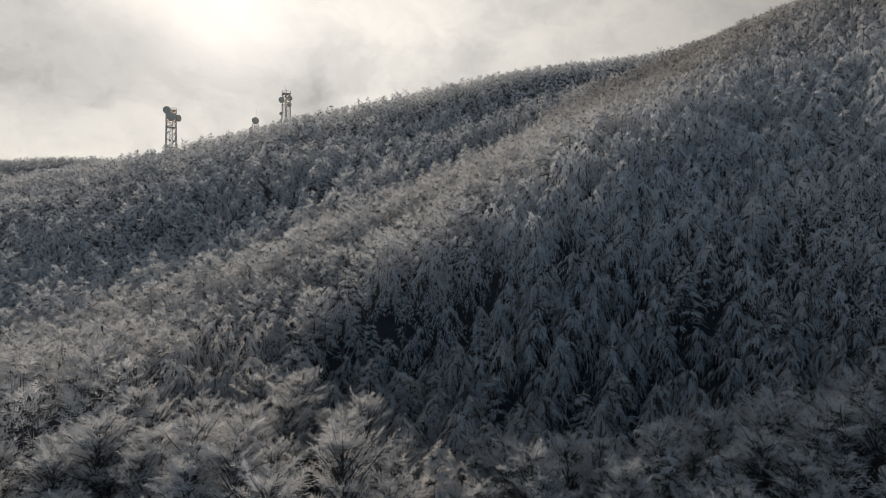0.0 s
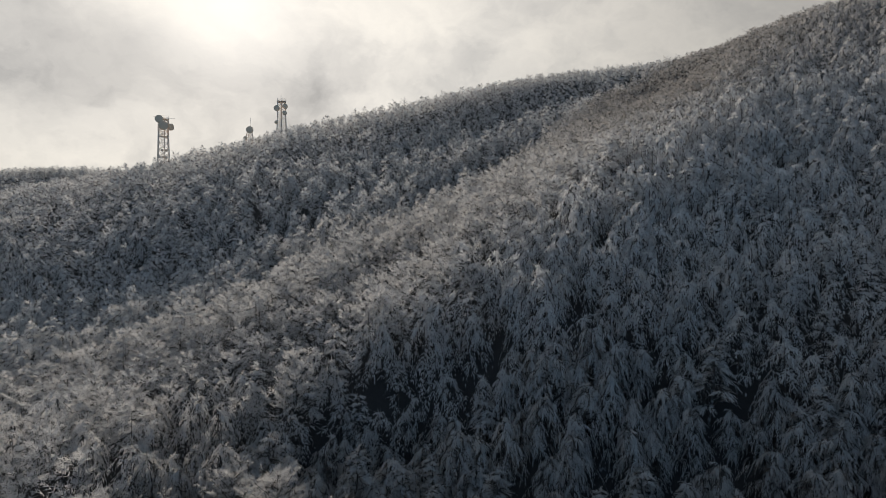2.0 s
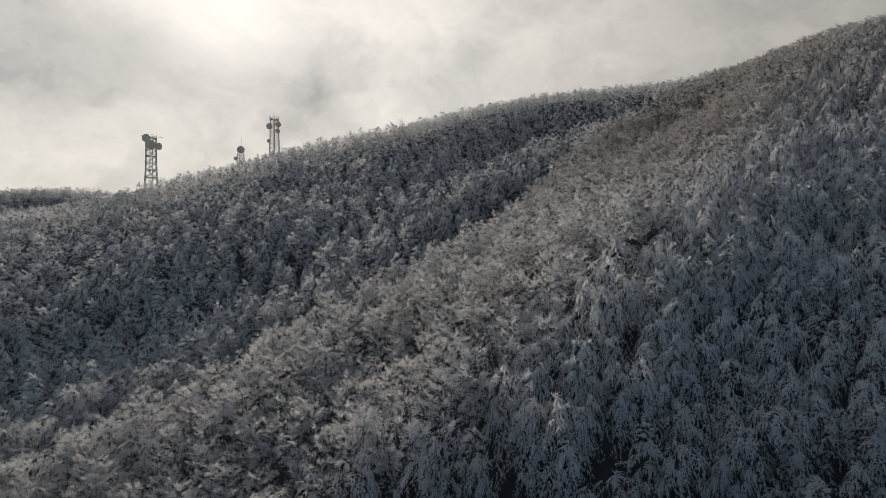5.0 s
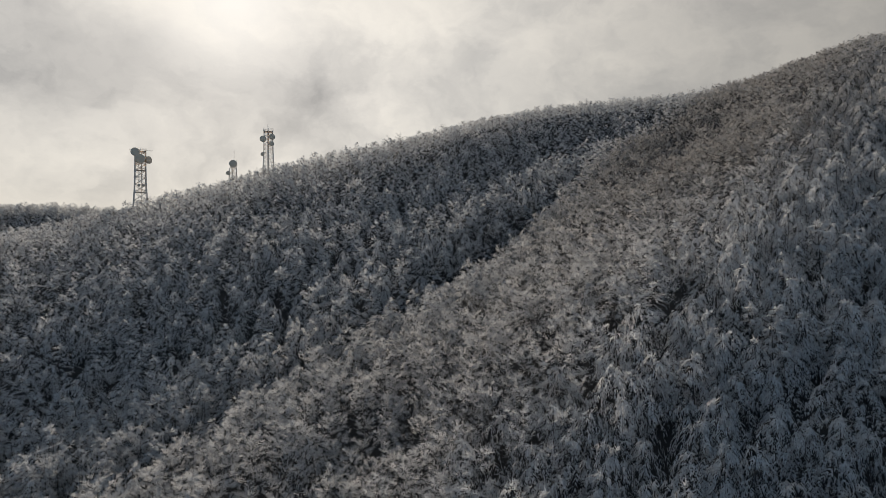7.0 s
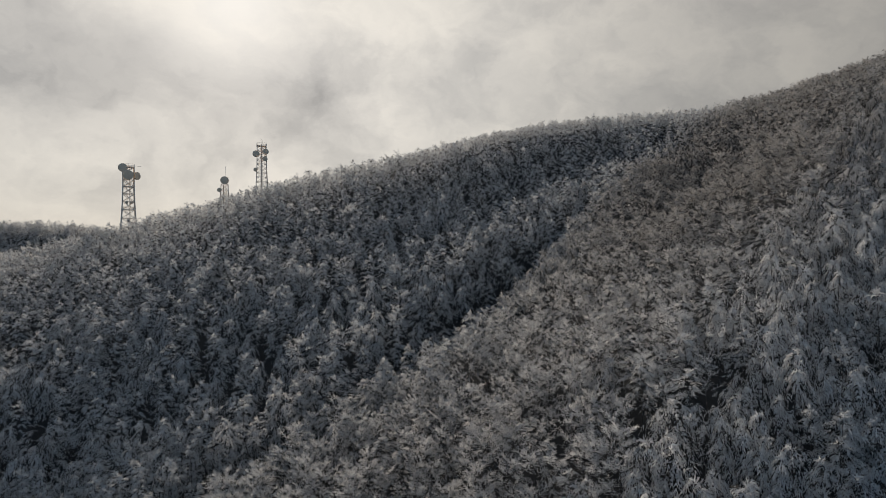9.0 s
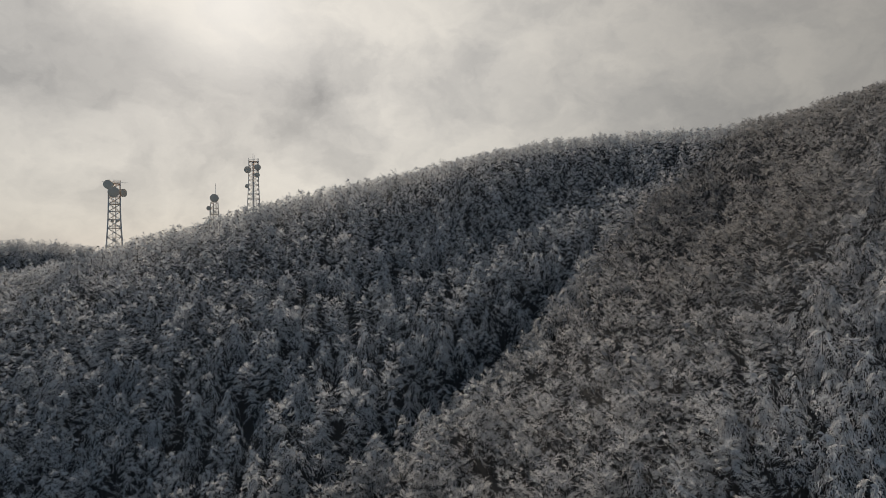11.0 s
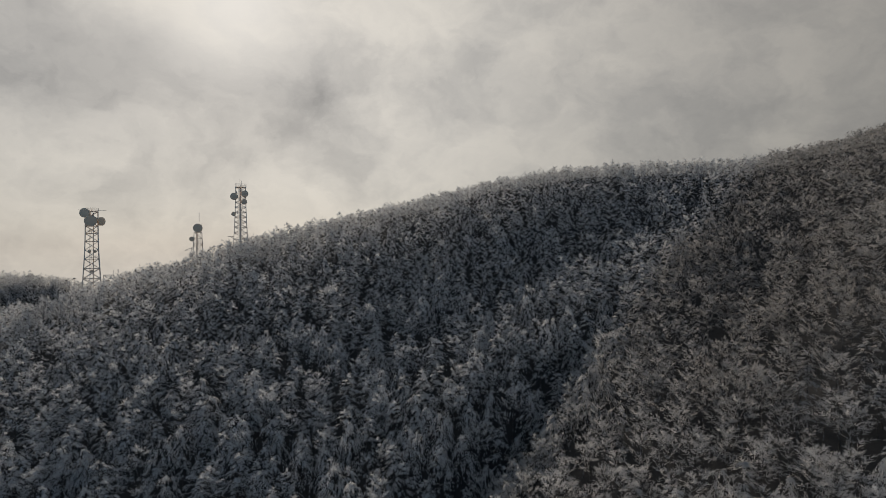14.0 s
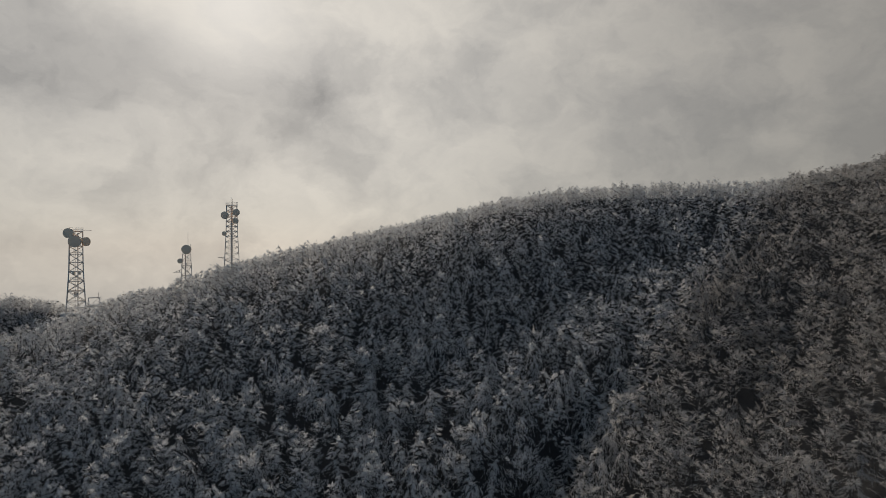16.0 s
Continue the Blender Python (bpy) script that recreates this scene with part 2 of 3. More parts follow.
# ---- trees ----
def tube(points, radii, sides):
    """Corners and quads of a bent, tapering tube."""
    points = np.asarray(points, float)
    verts, quads = [], []
    for k, p in enumerate(points):
        along = points[min(k + 1, len(points) - 1)] - points[max(k - 1, 0)]
        along = along / (np.linalg.norm(along) + 1e-9)
        side = np.cross(along, (0.31, 0.87, 0.12) if abs(along[2]) > 0.7 else (0, 0, 1))
        side = side / (np.linalg.norm(side) + 1e-9)
        other = np.cross(along, side)
        for a in range(sides):
            w = 2 * math.pi * a / sides
            verts.append(p + radii[k] * (math.cos(w) * side + math.sin(w) * other))
        if k:
            for a in range(sides):
                b = (a + 1) % sides
                quads.append(((k - 1) * sides + a, (k - 1) * sides + b, k * sides + b, k * sides + a))
    return np.array(verts), np.array(quads)


def join(pieces):
    verts, quads, n = [], [], 0
    for v, q in pieces:
        verts.append(v)
        quads.append(q + n)
        n += len(v)
    return np.concatenate(verts), np.concatenate(quads)


def unit(a):
    return a / (np.linalg.norm(a, axis=-1, keepdims=True) + 1e-9)


def blades(root, way, length, width, facing):
    """Frosted twigs: each a narrow spike, lying in the plane of its frond, that tapers to its tip."""
    way = unit(way)
    half = unit(np.cross(way, facing)) * (width * 0.5)[:, None]
    tip = root + way * length[:, None]
    verts = np.stack([root - half, root + half, tip], 1).reshape(-1, 3)
    return verts, np.arange(3 * len(root)).reshape(-1, 3)


SHAPES = {  # rise and droop of the limbs, lift and curl of the fronds, hang, spread, width and length of the twigs, length of the fronds, where the limbs start, how the reach runs up the tree
    "weeping": dict(rise=1.05, droop=1.5, lift=-0.35, curl=0.75, hang=0.35, spread=0.64, fine=0.98, strand=1.3, long=1.35, low=0.86, reach=lambda u: 1.65 * math.sqrt(max(0.05, 1.04 - u ** 2.2)) * min(1, 0.6 + 1.0 * u)),
    "feathery": dict(rise=1.75, droop=0.45, lift=0.45, curl=0.25, hang=0.02, spread=0.8, fine=0.58, strand=1.15, long=1.25, low=0.82, reach=lambda u: 1.42 * math.sqrt(max(0.04, 1.03 - u ** 1.8)) * min(1, 0.6 + 1.1 * u)),
    "pointed": dict(rise=0.85, droop=0.75, lift=0.12, curl=0.40, hang=0.2, spread=0.75, fine=0.82, strand=1.12, long=1.1, low=0.95, reach=lambda u: 1.6 * max(0.05, 1.04 - u) ** 0.72),
}


def make_tree(seed, shape, limbs, fronds, pairs, length, width, limb_sides, foot=0.18):
    """A tree 7 m high: (trunk and limbs), (crown of frosted fronds, with which inner twigs are bare and dark)."""
    rng = np.random.default_rng(seed)
    form, tall = SHAPES[shape], 7.0
    lean = rng.uniform(-0.4, 0.4, 2)
    bow = rng.uniform(-0.25, 0.25, 2)

    def stem(u):
        return np.array([lean[0] * u + bow[0] * math.sin(3.1 * u), lean[1] * u + bow[1] * math.sin(3.1 * u), tall * u])

    top = form["low"]
    wood = [tube([stem(u) for u in (-0.08, 0.2, 0.5, top * 0.85, top)], [0.14, 0.11, 0.075, 0.035, 0.008] if limb_sides else [0.09, 0.065, 0.035, 0.014, 0.004], 4 if limb_sides else 3)]
    at, heads, longs, outs, inner = [], [], [], [], []
    turn = rng.uniform(0, 6.3)
    for k in range(limbs):
        u = foot + (1 - foot) * ((k + rng.uniform(0, 0.8)) / limbs) ** 0.85
        turn += 2.4 + rng.normal() * 0.4
        reach = form["reach"](u) * rng.uniform(0.6, 1.3)
        out = np.array([math.cos(turn), math.sin(turn), 0])
        rise = form["rise"] * rng.uniform(0.7, 1.35) * (1 + 0.8 * max(0, u - 0.65))
        base = stem(u * form["low"])
        swing = rng.normal() * 0.3 * np.array([-out[1], out[0], 0])
        droop = form["droop"] * rng.uniform(0.75, 1.25)

        def along(q):
            return base + reach * (out * q + swing * q * q + np.array([0, 0, rise * q - droop * q * q]))

        if limb_sides:
            steps = (0, 0.45, 0.95)
            wood.append(tube([along(q) for q in steps], [0.045 * (1 - 0.7 * q) * (1.3 - u) + 0.010 for q in steps], limb_sides))
        for j in range(fronds):
            # the last frond carries the limb on, the others leave it left and right by turns
            q = 1.0 - 0.74 * j / fronds + rng.uniform(-0.05, 0.05)
            ahead = unit(along(q + 0.05) - along(q))
            across = unit(np.cross(ahead, (0, 0, 1.0)))
            side = 0.0 if j == 0 else (1.0 if (j + k) % 2 else -1.0)
            head = ahead * rng.uniform(0.6, 1.0) + across * side * rng.uniform(0.5, 1.1) + rng.normal(size=3) * 0.16
            head[2] += form["lift"]
            at.append(along(q))
            heads.append(unit(head))
            longs.append(form["long"] * (0.34 * reach + 0.26) * rng.uniform(0.7, 1.3))
            outs.append(out * 0.75 + np.array([0, 0, 0.75]) + rng.normal(size=3) * (0.5 if shape == "feathery" else 0.28))
            # innermost fronds: bare wood, and dark in place of the crown's inner shade
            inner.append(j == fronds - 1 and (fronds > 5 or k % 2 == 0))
    for j in range(3):   # the leader
        at.append(stem(top * (0.93 + 0.03 * j)))
        heads.append(unit(np.array([rng.normal() * 0.25, rng.normal() * 0.25, 1.0 if shape != "weeping" else 0.6])))
        longs.append(rng.uniform(0.55, 0.95))
        outs.append(rng.normal(size=3))
        inner.append(False)
    at, heads, longs, outs, inner = [np.array(a) for a in (at, heads, longs, outs, inner)]
    roots, ways, sizes, faces_up, bare = [], [], [], [], []
    curl = form["curl"] * rng.uniform(0.7, 1.3, len(at))
    for t in range(pairs):
        f = (t + 0.5) / pairs
        spot = at + heads * (longs * f)[:, None]
        spot[:, 2] -= curl * longs * f * f
        run = heads.copy()
        run[:, 2] -= 2 * curl * f
        run = unit(run)
        beside = unit(np.cross(run, outs))
        facing = unit(np.cross(beside, run))
        for side in (-1.0, 1.0):
            way = run * (0.55 + 0.6 * f) + beside * (side * form["spread"] * rng.uniform(0.6, 1.1, len(at)) * (1.1 - 0.7 * f))[:, None] + rng.normal(size=(len(at), 3)) * 0.13
            way[:, 2] -= form["hang"]
            roots.append(spot + rng.normal(size=spot.shape) * 0.02)
            ways.append(way)
            sizes.append(form["strand"] * length * (1.2 - 0.6 * f) * rng.uniform(0.65, 1.35, len(at)))
            faces_up.append(facing + rng.normal(size=facing.shape) * 0.30)
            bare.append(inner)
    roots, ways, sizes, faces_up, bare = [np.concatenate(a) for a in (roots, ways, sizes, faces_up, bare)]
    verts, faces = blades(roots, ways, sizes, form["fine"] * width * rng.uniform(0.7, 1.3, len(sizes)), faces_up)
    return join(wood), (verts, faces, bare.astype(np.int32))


def on_shoulder(x, y):
    """Whether a place lies on the low shoulder, where the old, broad trees stand."""
    return (y < 46.5 - 0.33 * (x + 9)) & (x < -3)


def scatter():
    """The places of all trees: an uneven net over the slopes, about 3 m apart."""
    rng = np.random.default_rng(7)
    step = 2.98
    rows = []
    for j in range(int(330 / (step * 0.87))):
        y = 25 + j * step * 0.87
        half = 0.775 * y + 6
        x = np.arange(-half, half, step) + (step / 2 if j % 2 else 0)
        rows.append(np.stack([x, np.full_like(x, y)], 1))
    at = np.concatenate(rows)
    at = at + rng.uniform(-0.95, 0.95, at.shape)
    # as many trees to each square metre of steep ground as of gentle ground
    slope = np.hypot(ground_height(at[:, 0] + 1, at[:, 1]) - ground_height(at[:, 0] - 1, at[:, 1]), ground_height(at[:, 0], at[:, 1] + 1) - ground_height(at[:, 0], at[:, 1] - 1)) / 2
    edge = np.exp(-((at[:, 1] - crest(at[:, 0])) / 16.0) ** 2)
    beyond = at[:, 1] - at[:, 0] > 116
    thick = 0.78 * np.sqrt(1 + slope ** 2) + 0.25 * edge + np.where(at[:, 1] < 112, 0.1, np.where(beyond, -0.09, 0.0))
    keep = (at[:, 1] < crest(at[:, 0]) + 11) & (at[:, 0] > -206) & (at[:, 0] < 135) & (rng.uniform(size=len(at)) < thick)
    old = on_shoulder(at[:, 0], at[:, 1])
    keep &= ~old | (rng.uniform(size=len(at)) < 0.55)
    for mx, my, r in MAST_CLEAR:
        keep &= np.hypot(at[:, 0] - mx, at[:, 1] - my) > r
    at = list(map(tuple, at[keep]))
    # close the widest gaps
    grown = np.array(at + [(0.0, -999.0)] * 1500)
    count = len(at)
    for x, y in np.stack([rng.uniform(-205, 135, 30000), rng.uniform(26, 262, 30000)], 1):
        if abs(x) > 0.775 * y + 5 or y > crest(x) + 10 or count >= len(grown) or any(math.hypot(x - mx, y - my) < r for mx, my, r in MAST_CLEAR):
            continue
        gap = 3.4 if on_shoulder(x, y) else 1.6 if 50 < y < 76 and -22 < x < 24 else 1.9 if y < 85 else 2.0 if y < 112 else 3.3 if y < crest(x) - 14 and y - x > 116 else 2.8 if y < crest(x) - 14 else 2.1
        if np.min(np.abs(grown[:count, 0] - x) + np.abs(grown[:count, 1] - y)) > gap:
            grown[count] = x, y
            count += 1
    at = grown[:count]
    size = np.clip(rng.normal(0.85, 0.11, len(at)), 0.55, 1.2)
    # young growth on the crest, taller trees down in the hollows
    edge = np.exp(-((at[:, 1] - crest(at[:, 0])) / 20.0) ** 2)
    size = (0.85 + (size - 0.85) * (1 - 0.3 * edge)) * (1 - 0.27 * edge)
    size = size * np.where((at[:, 1] - at[:, 0] > 116) & (at[:, 1] < crest(at[:, 0]) - 14), 1.12, 1.0)
    size = size * np.where(on_shoulder(at[:, 0], at[:, 1]), 1.26, 1.0)
    spin = rng.uniform(0, 2 * math.pi, len(at))
    wide = rng.uniform(1.0, 1.32, len(at)) * (1 + 0.12 * edge)
    pick = rng.uniform(size=len(at))
    return at, size, spin, wide, pick


MAST_CLEAR = ((-108.5, 247.5, 5.5), (-112.0, 239.5, 4.5), (-116.5, 243.5, 7.0), (-118.5, 248.5, 6.2), (-114.8, 242.0, 4.6), (-112.5, 249.5, 4.0), (-79.6, 243.0, 6.5), (-70.3, 257.0, 3.6))


def spur_share(x, y):
    """1 on the crest and the near flank of the spur and on the low shoulder, 0 elsewhere."""
    off, low = y - x, max(0.0, -x)
    flank = min(max((off - 58 - 0.7 * low) / 14, 0.0), 1.0) * (1.0 if off < 113 + 0.35 * low else 0.0)
    shoulder = 1.0 if on_shoulder(x, y) or y < 42 else 0.0
    return max(flank if y > 56 else 0.0, shoulder)


def shape_of(x, y, chance):
    """Weeping trees fill the shaded slope, feathery ones the spur and the shoulder, upright ones the far slope."""
    spur = spur_share(x, y)
    if chance > 0.35 and y > crest(x) - 26 * chance:
        return "feathery"
    if chance < 0.85 * spur:
        return "feathery"
    if y - x > 113 + 0.35 * max(0.0, -x):
        return "pointed" if chance < 0.45 else "weeping" if chance < (0.8 if y < 145 else 0.62) else "feathery"
    return "pointed" if chance > 0.88 else "weeping"


def place(verts, x, y, z, size, wide, spin):
    c, s = math.cos(spin), math.sin(spin)
    out = np.empty_like(verts)
    out[:, 0] = x + size * wide * (c * verts[:, 0] - s * verts[:, 1])
    out[:, 1] = y + size * wide * (s * verts[:, 0] + c * verts[:, 1])
    out[:, 2] = z + size * verts[:, 2]
    return out


LABELS = {
    "old": "broad old beech with dark limbs and white rimed twigs",
    "weeping": "bare beech bowed under thick hoarfrost, twigs drooping",
    "feathery": "bare beech with feathery upswept twigs white with rime",
    "pointed": "slender pointed young tree crusted with white hoarfrost",
}


def plant():
    at, size, spin, wide, pick = scatter()
    high = ground_height(at[:, 0], at[:, 1]) - 0.9 * np.exp(-((at[:, 1] - crest(at[:, 0])) / 12.0) ** 2)
    near = np.hypot(at[:, 0] - 3, at[:, 1] - 8)
    order = np.argsort(near)
    single = set(order[:300].tolist())
    kinds = list(SHAPES)
    stock = {}
    for shape in kinds:
        stock[shape] = []
        for v in range(5):
            wood, crown = make_tree(100 + 10 * kinds.index(shape) + v, shape, 34 if shape == "feathery" else 28, 6, 7, 0.31, 0.064, 3)
            stock[shape].append((quick_mesh("trunk", *wood, [BARK]), quick_mesh("crown", *crown[:2], [FROST, BARE_SHADED], crown[2])))
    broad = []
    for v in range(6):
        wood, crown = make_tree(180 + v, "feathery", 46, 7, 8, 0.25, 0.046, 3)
        broad.append((quick_mesh("trunk", *wood, [BARK]), quick_mesh("crown", *crown[:2], [FROST, BARE_SHADED], crown[2])))
    middle = {s: [make_tree(300 + 10 * kinds.index(s) + v, s, 22, 4, 4, 0.37, 0.10, 0, 0.12) for v in range(8)] for s in kinds}
    far = {s: [make_tree(500 + 10 * kinds.index(s) + v, s, 19, 3, 4, 0.44, 0.112, 0, 0.06) for v in range(8)] for s in kinds}
    belts = {"middle": ([], [], []), "far": ([], [], [])}
    for k in range(len(at)):
        x, y = at[k]
        shape = shape_of(x, y, pick[k])
        if k in single:
            tree = new("frosted_tree")
            tree.matrix_world = Matrix.LocRotScale((x, y, high[k] - 0.05), Euler((0, 0, spin[k])), (size[k] * wide[k], size[k] * wide[k], size[k]))
            old = on_shoulder(x, y) and shape == "feathery"
            tagged(tree, LABELS["old" if old else shape], "tree", "frosted trees on the slope")
            for data in broad[k % 6] if old else stock[shape][k % 5]:
                new(data.name.split(".")[0], data).parent = tree
            continue
        belt = "middle" if near[k] < 105 or math.hypot(x - 2, y - 65) < 112 else "far"
        wood, crown = (middle if belt == "middle" else far)[shape][k % 8]
        belts[belt][0].append((place(wood[0], x, y, high[k], size[k], wide[k], spin[k]), wood[1]))
        belts[belt][1].append((place(crown[0], x, y, high[k], size[k], wide[k], spin[k]), crown[1]))
        belts[belt][2].append(crown[2])
    for belt, (wood, crowns, slots) in belts.items():
        owner = new("frosted_woodland")
        tagged(owner, "dense leafless woodland white with hoarfrost on the mountainside", "woodland", kind="stuff")
        tagged(new("trunks", quick_mesh("trunks", *join(wood), [BARK])), kind="stuff").parent = owner
        tagged(new("crowns", quick_mesh("crowns", *join(crowns), [FROST, BARE_SHADED], np.concatenate(slots))), kind="stuff").parent = owner



def plant_saplings():
    """Young trees that fill the gaps of the nearer slopes and crowd along the ridge."""
    rng = np.random.default_rng(33)
    at = np.stack([rng.uniform(-75, 75, 2600), rng.uniform(26, 112, 2600)], 1)
    at = at[(np.abs(at[:, 0]) < 0.775 * at[:, 1] + 4)][:500]
    ridge = np.stack([rng.uniform(-185, 132, 1000), rng.uniform(-9, 7, 1000)], 1)
    ridge[:, 1] += crest(ridge[:, 0])
    west = np.stack([rng.uniform(-204, -118, 360), rng.uniform(-30, 4, 360)], 1)
    west[:, 1] += crest(west[:, 0])
    ridge = np.concatenate([ridge, west])
    for mx, my, r in MAST_CLEAR:
        ridge = ridge[np.hypot(ridge[:, 0] - mx, ridge[:, 1] - my) > r]
    at = np.concatenate([at, ridge])
    high = ground_height(at[:, 0], at[:, 1])
    kinds = list(SHAPES)
    stock = [make_tree(800 + v, kinds[v % 3], 14, 3, 4, 0.46, 0.10, 0, 0.05) for v in range(9)]
    low = [make_tree(840 + v, kinds[v % 3], 14, 3, 3, 0.50, 0.13, 0, 0.03) for v in range(9)]
    wood, crowns, slots = [], [], []
    for k, (x, y) in enumerate(at):
        trunk, crown = (stock if y < 115 else low)[k % 9]
        size, spin = rng.uniform(0.42, 0.72), rng.uniform(0, 6.3)
        wood.append((place(trunk[0], x, y, high[k], size, 1.2, spin), trunk[1]))
        crowns.append((place(crown[0], x, y, high[k], size, 1.2, spin), crown[1]))
        slots.append(crown[2])
    owner = tagged(new("frosted_undergrowth"), "young frosted saplings filling gaps between the trees", "undergrowth", kind="stuff")
    tagged(new("trunks", quick_mesh("trunks", *join(wood), [BARK])), kind="stuff").parent = owner
    tagged(new("crowns", quick_mesh("crowns", *join(crowns), [FROST, BARE_SHADED], np.concatenate(slots))), kind="stuff").parent = owner


def plant_around():
    """The same wood goes on, in rougher trees, round the slopes that lie open to view."""
    rng = np.random.default_rng(21)
    at = np.stack([rng.uniform(-235, 190, 16000), rng.uniform(-40, 290, 16000)], 1)
    at = at[np.abs(at[:, 0]) < 0.775 * np.maximum(at[:, 1], 0) + 48]
    inner = (at[:, 1] > 24) & (np.abs(at[:, 0]) < 0.775 * at[:, 1] + 7) & (at[:, 1] < crest(at[:, 0]) + 12) & (at[:, 0] > -207) & (at[:, 0] < 136)
    brow = np.abs(at[:, 1] - crest(at[:, 0]) - 8) < 22
    at = at[~inner & ~brow][:3200]
    high = ground_height(at[:, 0], at[:, 1])
    kinds = list(SHAPES)
    stock = [make_tree(700 + v, kinds[v % 3], 11, 2, 2, 0.75, 0.30, 0) for v in range(9)]
    wood, crowns, slots = [], [], []
    for k, (x, y) in enumerate(at):
        trunk, crown = stock[k % 9]
        size, spin = rng.uniform(0.8, 1.15), rng.uniform(0, 6.3)
        wood.append((place(trunk[0], x, y, high[k], size, 1.25, spin), trunk[1]))
        crowns.append((place(crown[0], x, y, high[k], size, 1.25, spin), crown[1]))
        slots.append(crown[2])
    owner = tagged(new("distant_woodland"), "frosted leafless woodland on the slopes all round", "woodland", kind="stuff")
    tagged(new("trunks", quick_mesh("trunks", *join(wood), [BARK])), kind="stuff").parent = owner
    tagged(new("crowns", quick_mesh("crowns", *join(crowns), [FROST, BARE_SHADED], np.concatenate(slots))), kind="stuff").parent = owner


plant()
plant_saplings()
plant_around()


# ---- masts ----
def bars(segments, sides=4):
    """Round or square bars between pairs of points, as one mesh: (a, b, thickness)."""
    return join([tube([a, b], [r, r], sides) for a, b, r in segments])


def lattice(levels, widths, thick, lean=0.0):
    """Legs, rings and cross braces of a square lattice tower."""
    corners = lambda z, w: [np.array([sx * w / 2, sy * w / 2, z]) for sx, sy in ((-1, -1), (1, -1), (1, 1), (-1, 1))]
    legs, rings, braces = [[] for _ in range(4)], [], []   # a leg is one bent tube through its corner at every level
    for k, (z, w) in enumerate(zip(levels, widths)):
        here = corners(z, w)
        for a in range(4):
            legs[a].append(here[a])
            rings.append((here[a], here[(a + 1) % 4], thick * 0.6))
            if k:
                braces.append((below[a], here[(a + 1) % 4], thick * 0.5))
                braces.append((below[(a + 1) % 4], here[a], thick * 0.5))
        below = here
    return legs, rings, braces


def part(name, shape, mat, parent, label=""):
    verts, quads = shape
    ob = mesh_object(name, np.asarray(verts), np.asarray(quads), mat, parent)
    return tagged(ob, label)


def mast(x, y, base, turn, levels, widths, thick, label):
    tower = new("lattice_mast")
    tower.matrix_world = pose(x, y, base, 0, 0, turn)
    tagged(tower, label, "mast", "masts on the ridge")
    legs, rings, braces = lattice(levels, widths, thick)
    for leg in legs:
        part("leg", tube(leg, [thick] * len(leg), 4), STEEL, tower)
    for girt in rings:
        part("girt", bars([girt]), STEEL, tower)
    for brace in braces:
        part("cross_brace", bars([brace]), STEEL, tower)
    return tower


def dish(tower, x, y, z, diameter, az, el=0.0, depth=0.45):
    """A drum-shaped microwave dish: shroud with a slightly domed cover in front, a cone behind and a bracket to the tower."""
    r, n = diameter / 2, 28
    profile = [(0.0, 0.12), (r * 0.55, 0.09), (r * 0.93, 0.02), (r, -0.03), (r, -depth * diameter * 0.55), (r * 0.96, -depth * diameter * 0.6), (r * 0.5, -depth * diameter * 0.85), (0.16, -depth * diameter)]
    verts, quads = [], []
    for rad, d in profile:
        for a in range(n):
            w = 2 * math.pi * a / n
            verts.append((rad * math.cos(w), -d, rad * math.sin(w)))
    for k in range(len(profile) - 1):
        for a in range(n):
            b = (a + 1) % n
            quads.append((k * n + a, k * n + b, (k + 1) * n + b, (k + 1) * n + a))
    ob = part("dish", (verts, quads), DISH, tower, "round grey microwave dish")
    ob.matrix_basis = pose(x, y, z, el, 0, az)
    back = depth * diameter
    arm = bars([((0, back - 0.1, 0), (0, back + 0.7, 0), 0.09), ((-0.35, back + 0.45, -0.5), (-0.35, back + 0.45, 0.5), 0.05), ((0.35, back + 0.45, -0.5), (0.35, back + 0.45, 0.5), 0.05), ((-0.5, back + 0.45, 0), (0.5, back + 0.45, 0), 0.05)])
    part("bracket", arm, STEEL, ob)
    return ob


def box(x0, y0, z0, x1, y1, z1):
    v = [(x, y, z) for z in (z0, z1) for y in (y0, y1) for x in (x0, x1)]
    return v, [(0, 2, 3, 1), (4, 5, 7, 6), (0, 1, 5, 4), (2, 6, 7, 3), (0, 4, 6, 2), (1, 3, 7, 5)]


def deck(tower, z, w, name="platform"):
    """A steel platform: a grating with an edge rail."""
    h = w / 2
    part(name, box(-h, -h, z - 0.06, h, h, z + 0.06), STEEL, tower)
    rail = []
    for k in range(4):
        a, b = [np.array([sx * h, sy * h, z]) for sx, sy in (((-1, -1), (1, -1)), ((1, -1), (1, 1)), ((1, 1), (-1, 1)), ((-1, 1), (-1, -1)))[k]]
        for up in (0.55, 1.1):
            rail.append((a + (0, 0, up), b + (0, 0, up), 0.035))
        for f in (0, 0.5):
            p = a + (b - a) * f
            rail.append((p, p + (0, 0, 1.1), 0.035))
    part("railing", bars(rail), STEEL, tower)


def ladder(tower, z0, z1, x, y, slant=0.0):
    segments = [((x - 0.22, y, z0), (x - 0.22 + slant, y, z1), 0.035), ((x + 0.22, y, z0), (x + 0.22 + slant, y, z1), 0.035)]
    for z in np.arange(z0, z1, 0.5):
        s = slant * (z - z0) / (z1 - z0)
        segments.append(((x - 0.22 + s, y, z), (x + 0.22 + s, y, z), 0.025))
    part("ladder", bars([(np.array(a), np.array(b), r) for a, b, r in segments]), STEEL, tower)


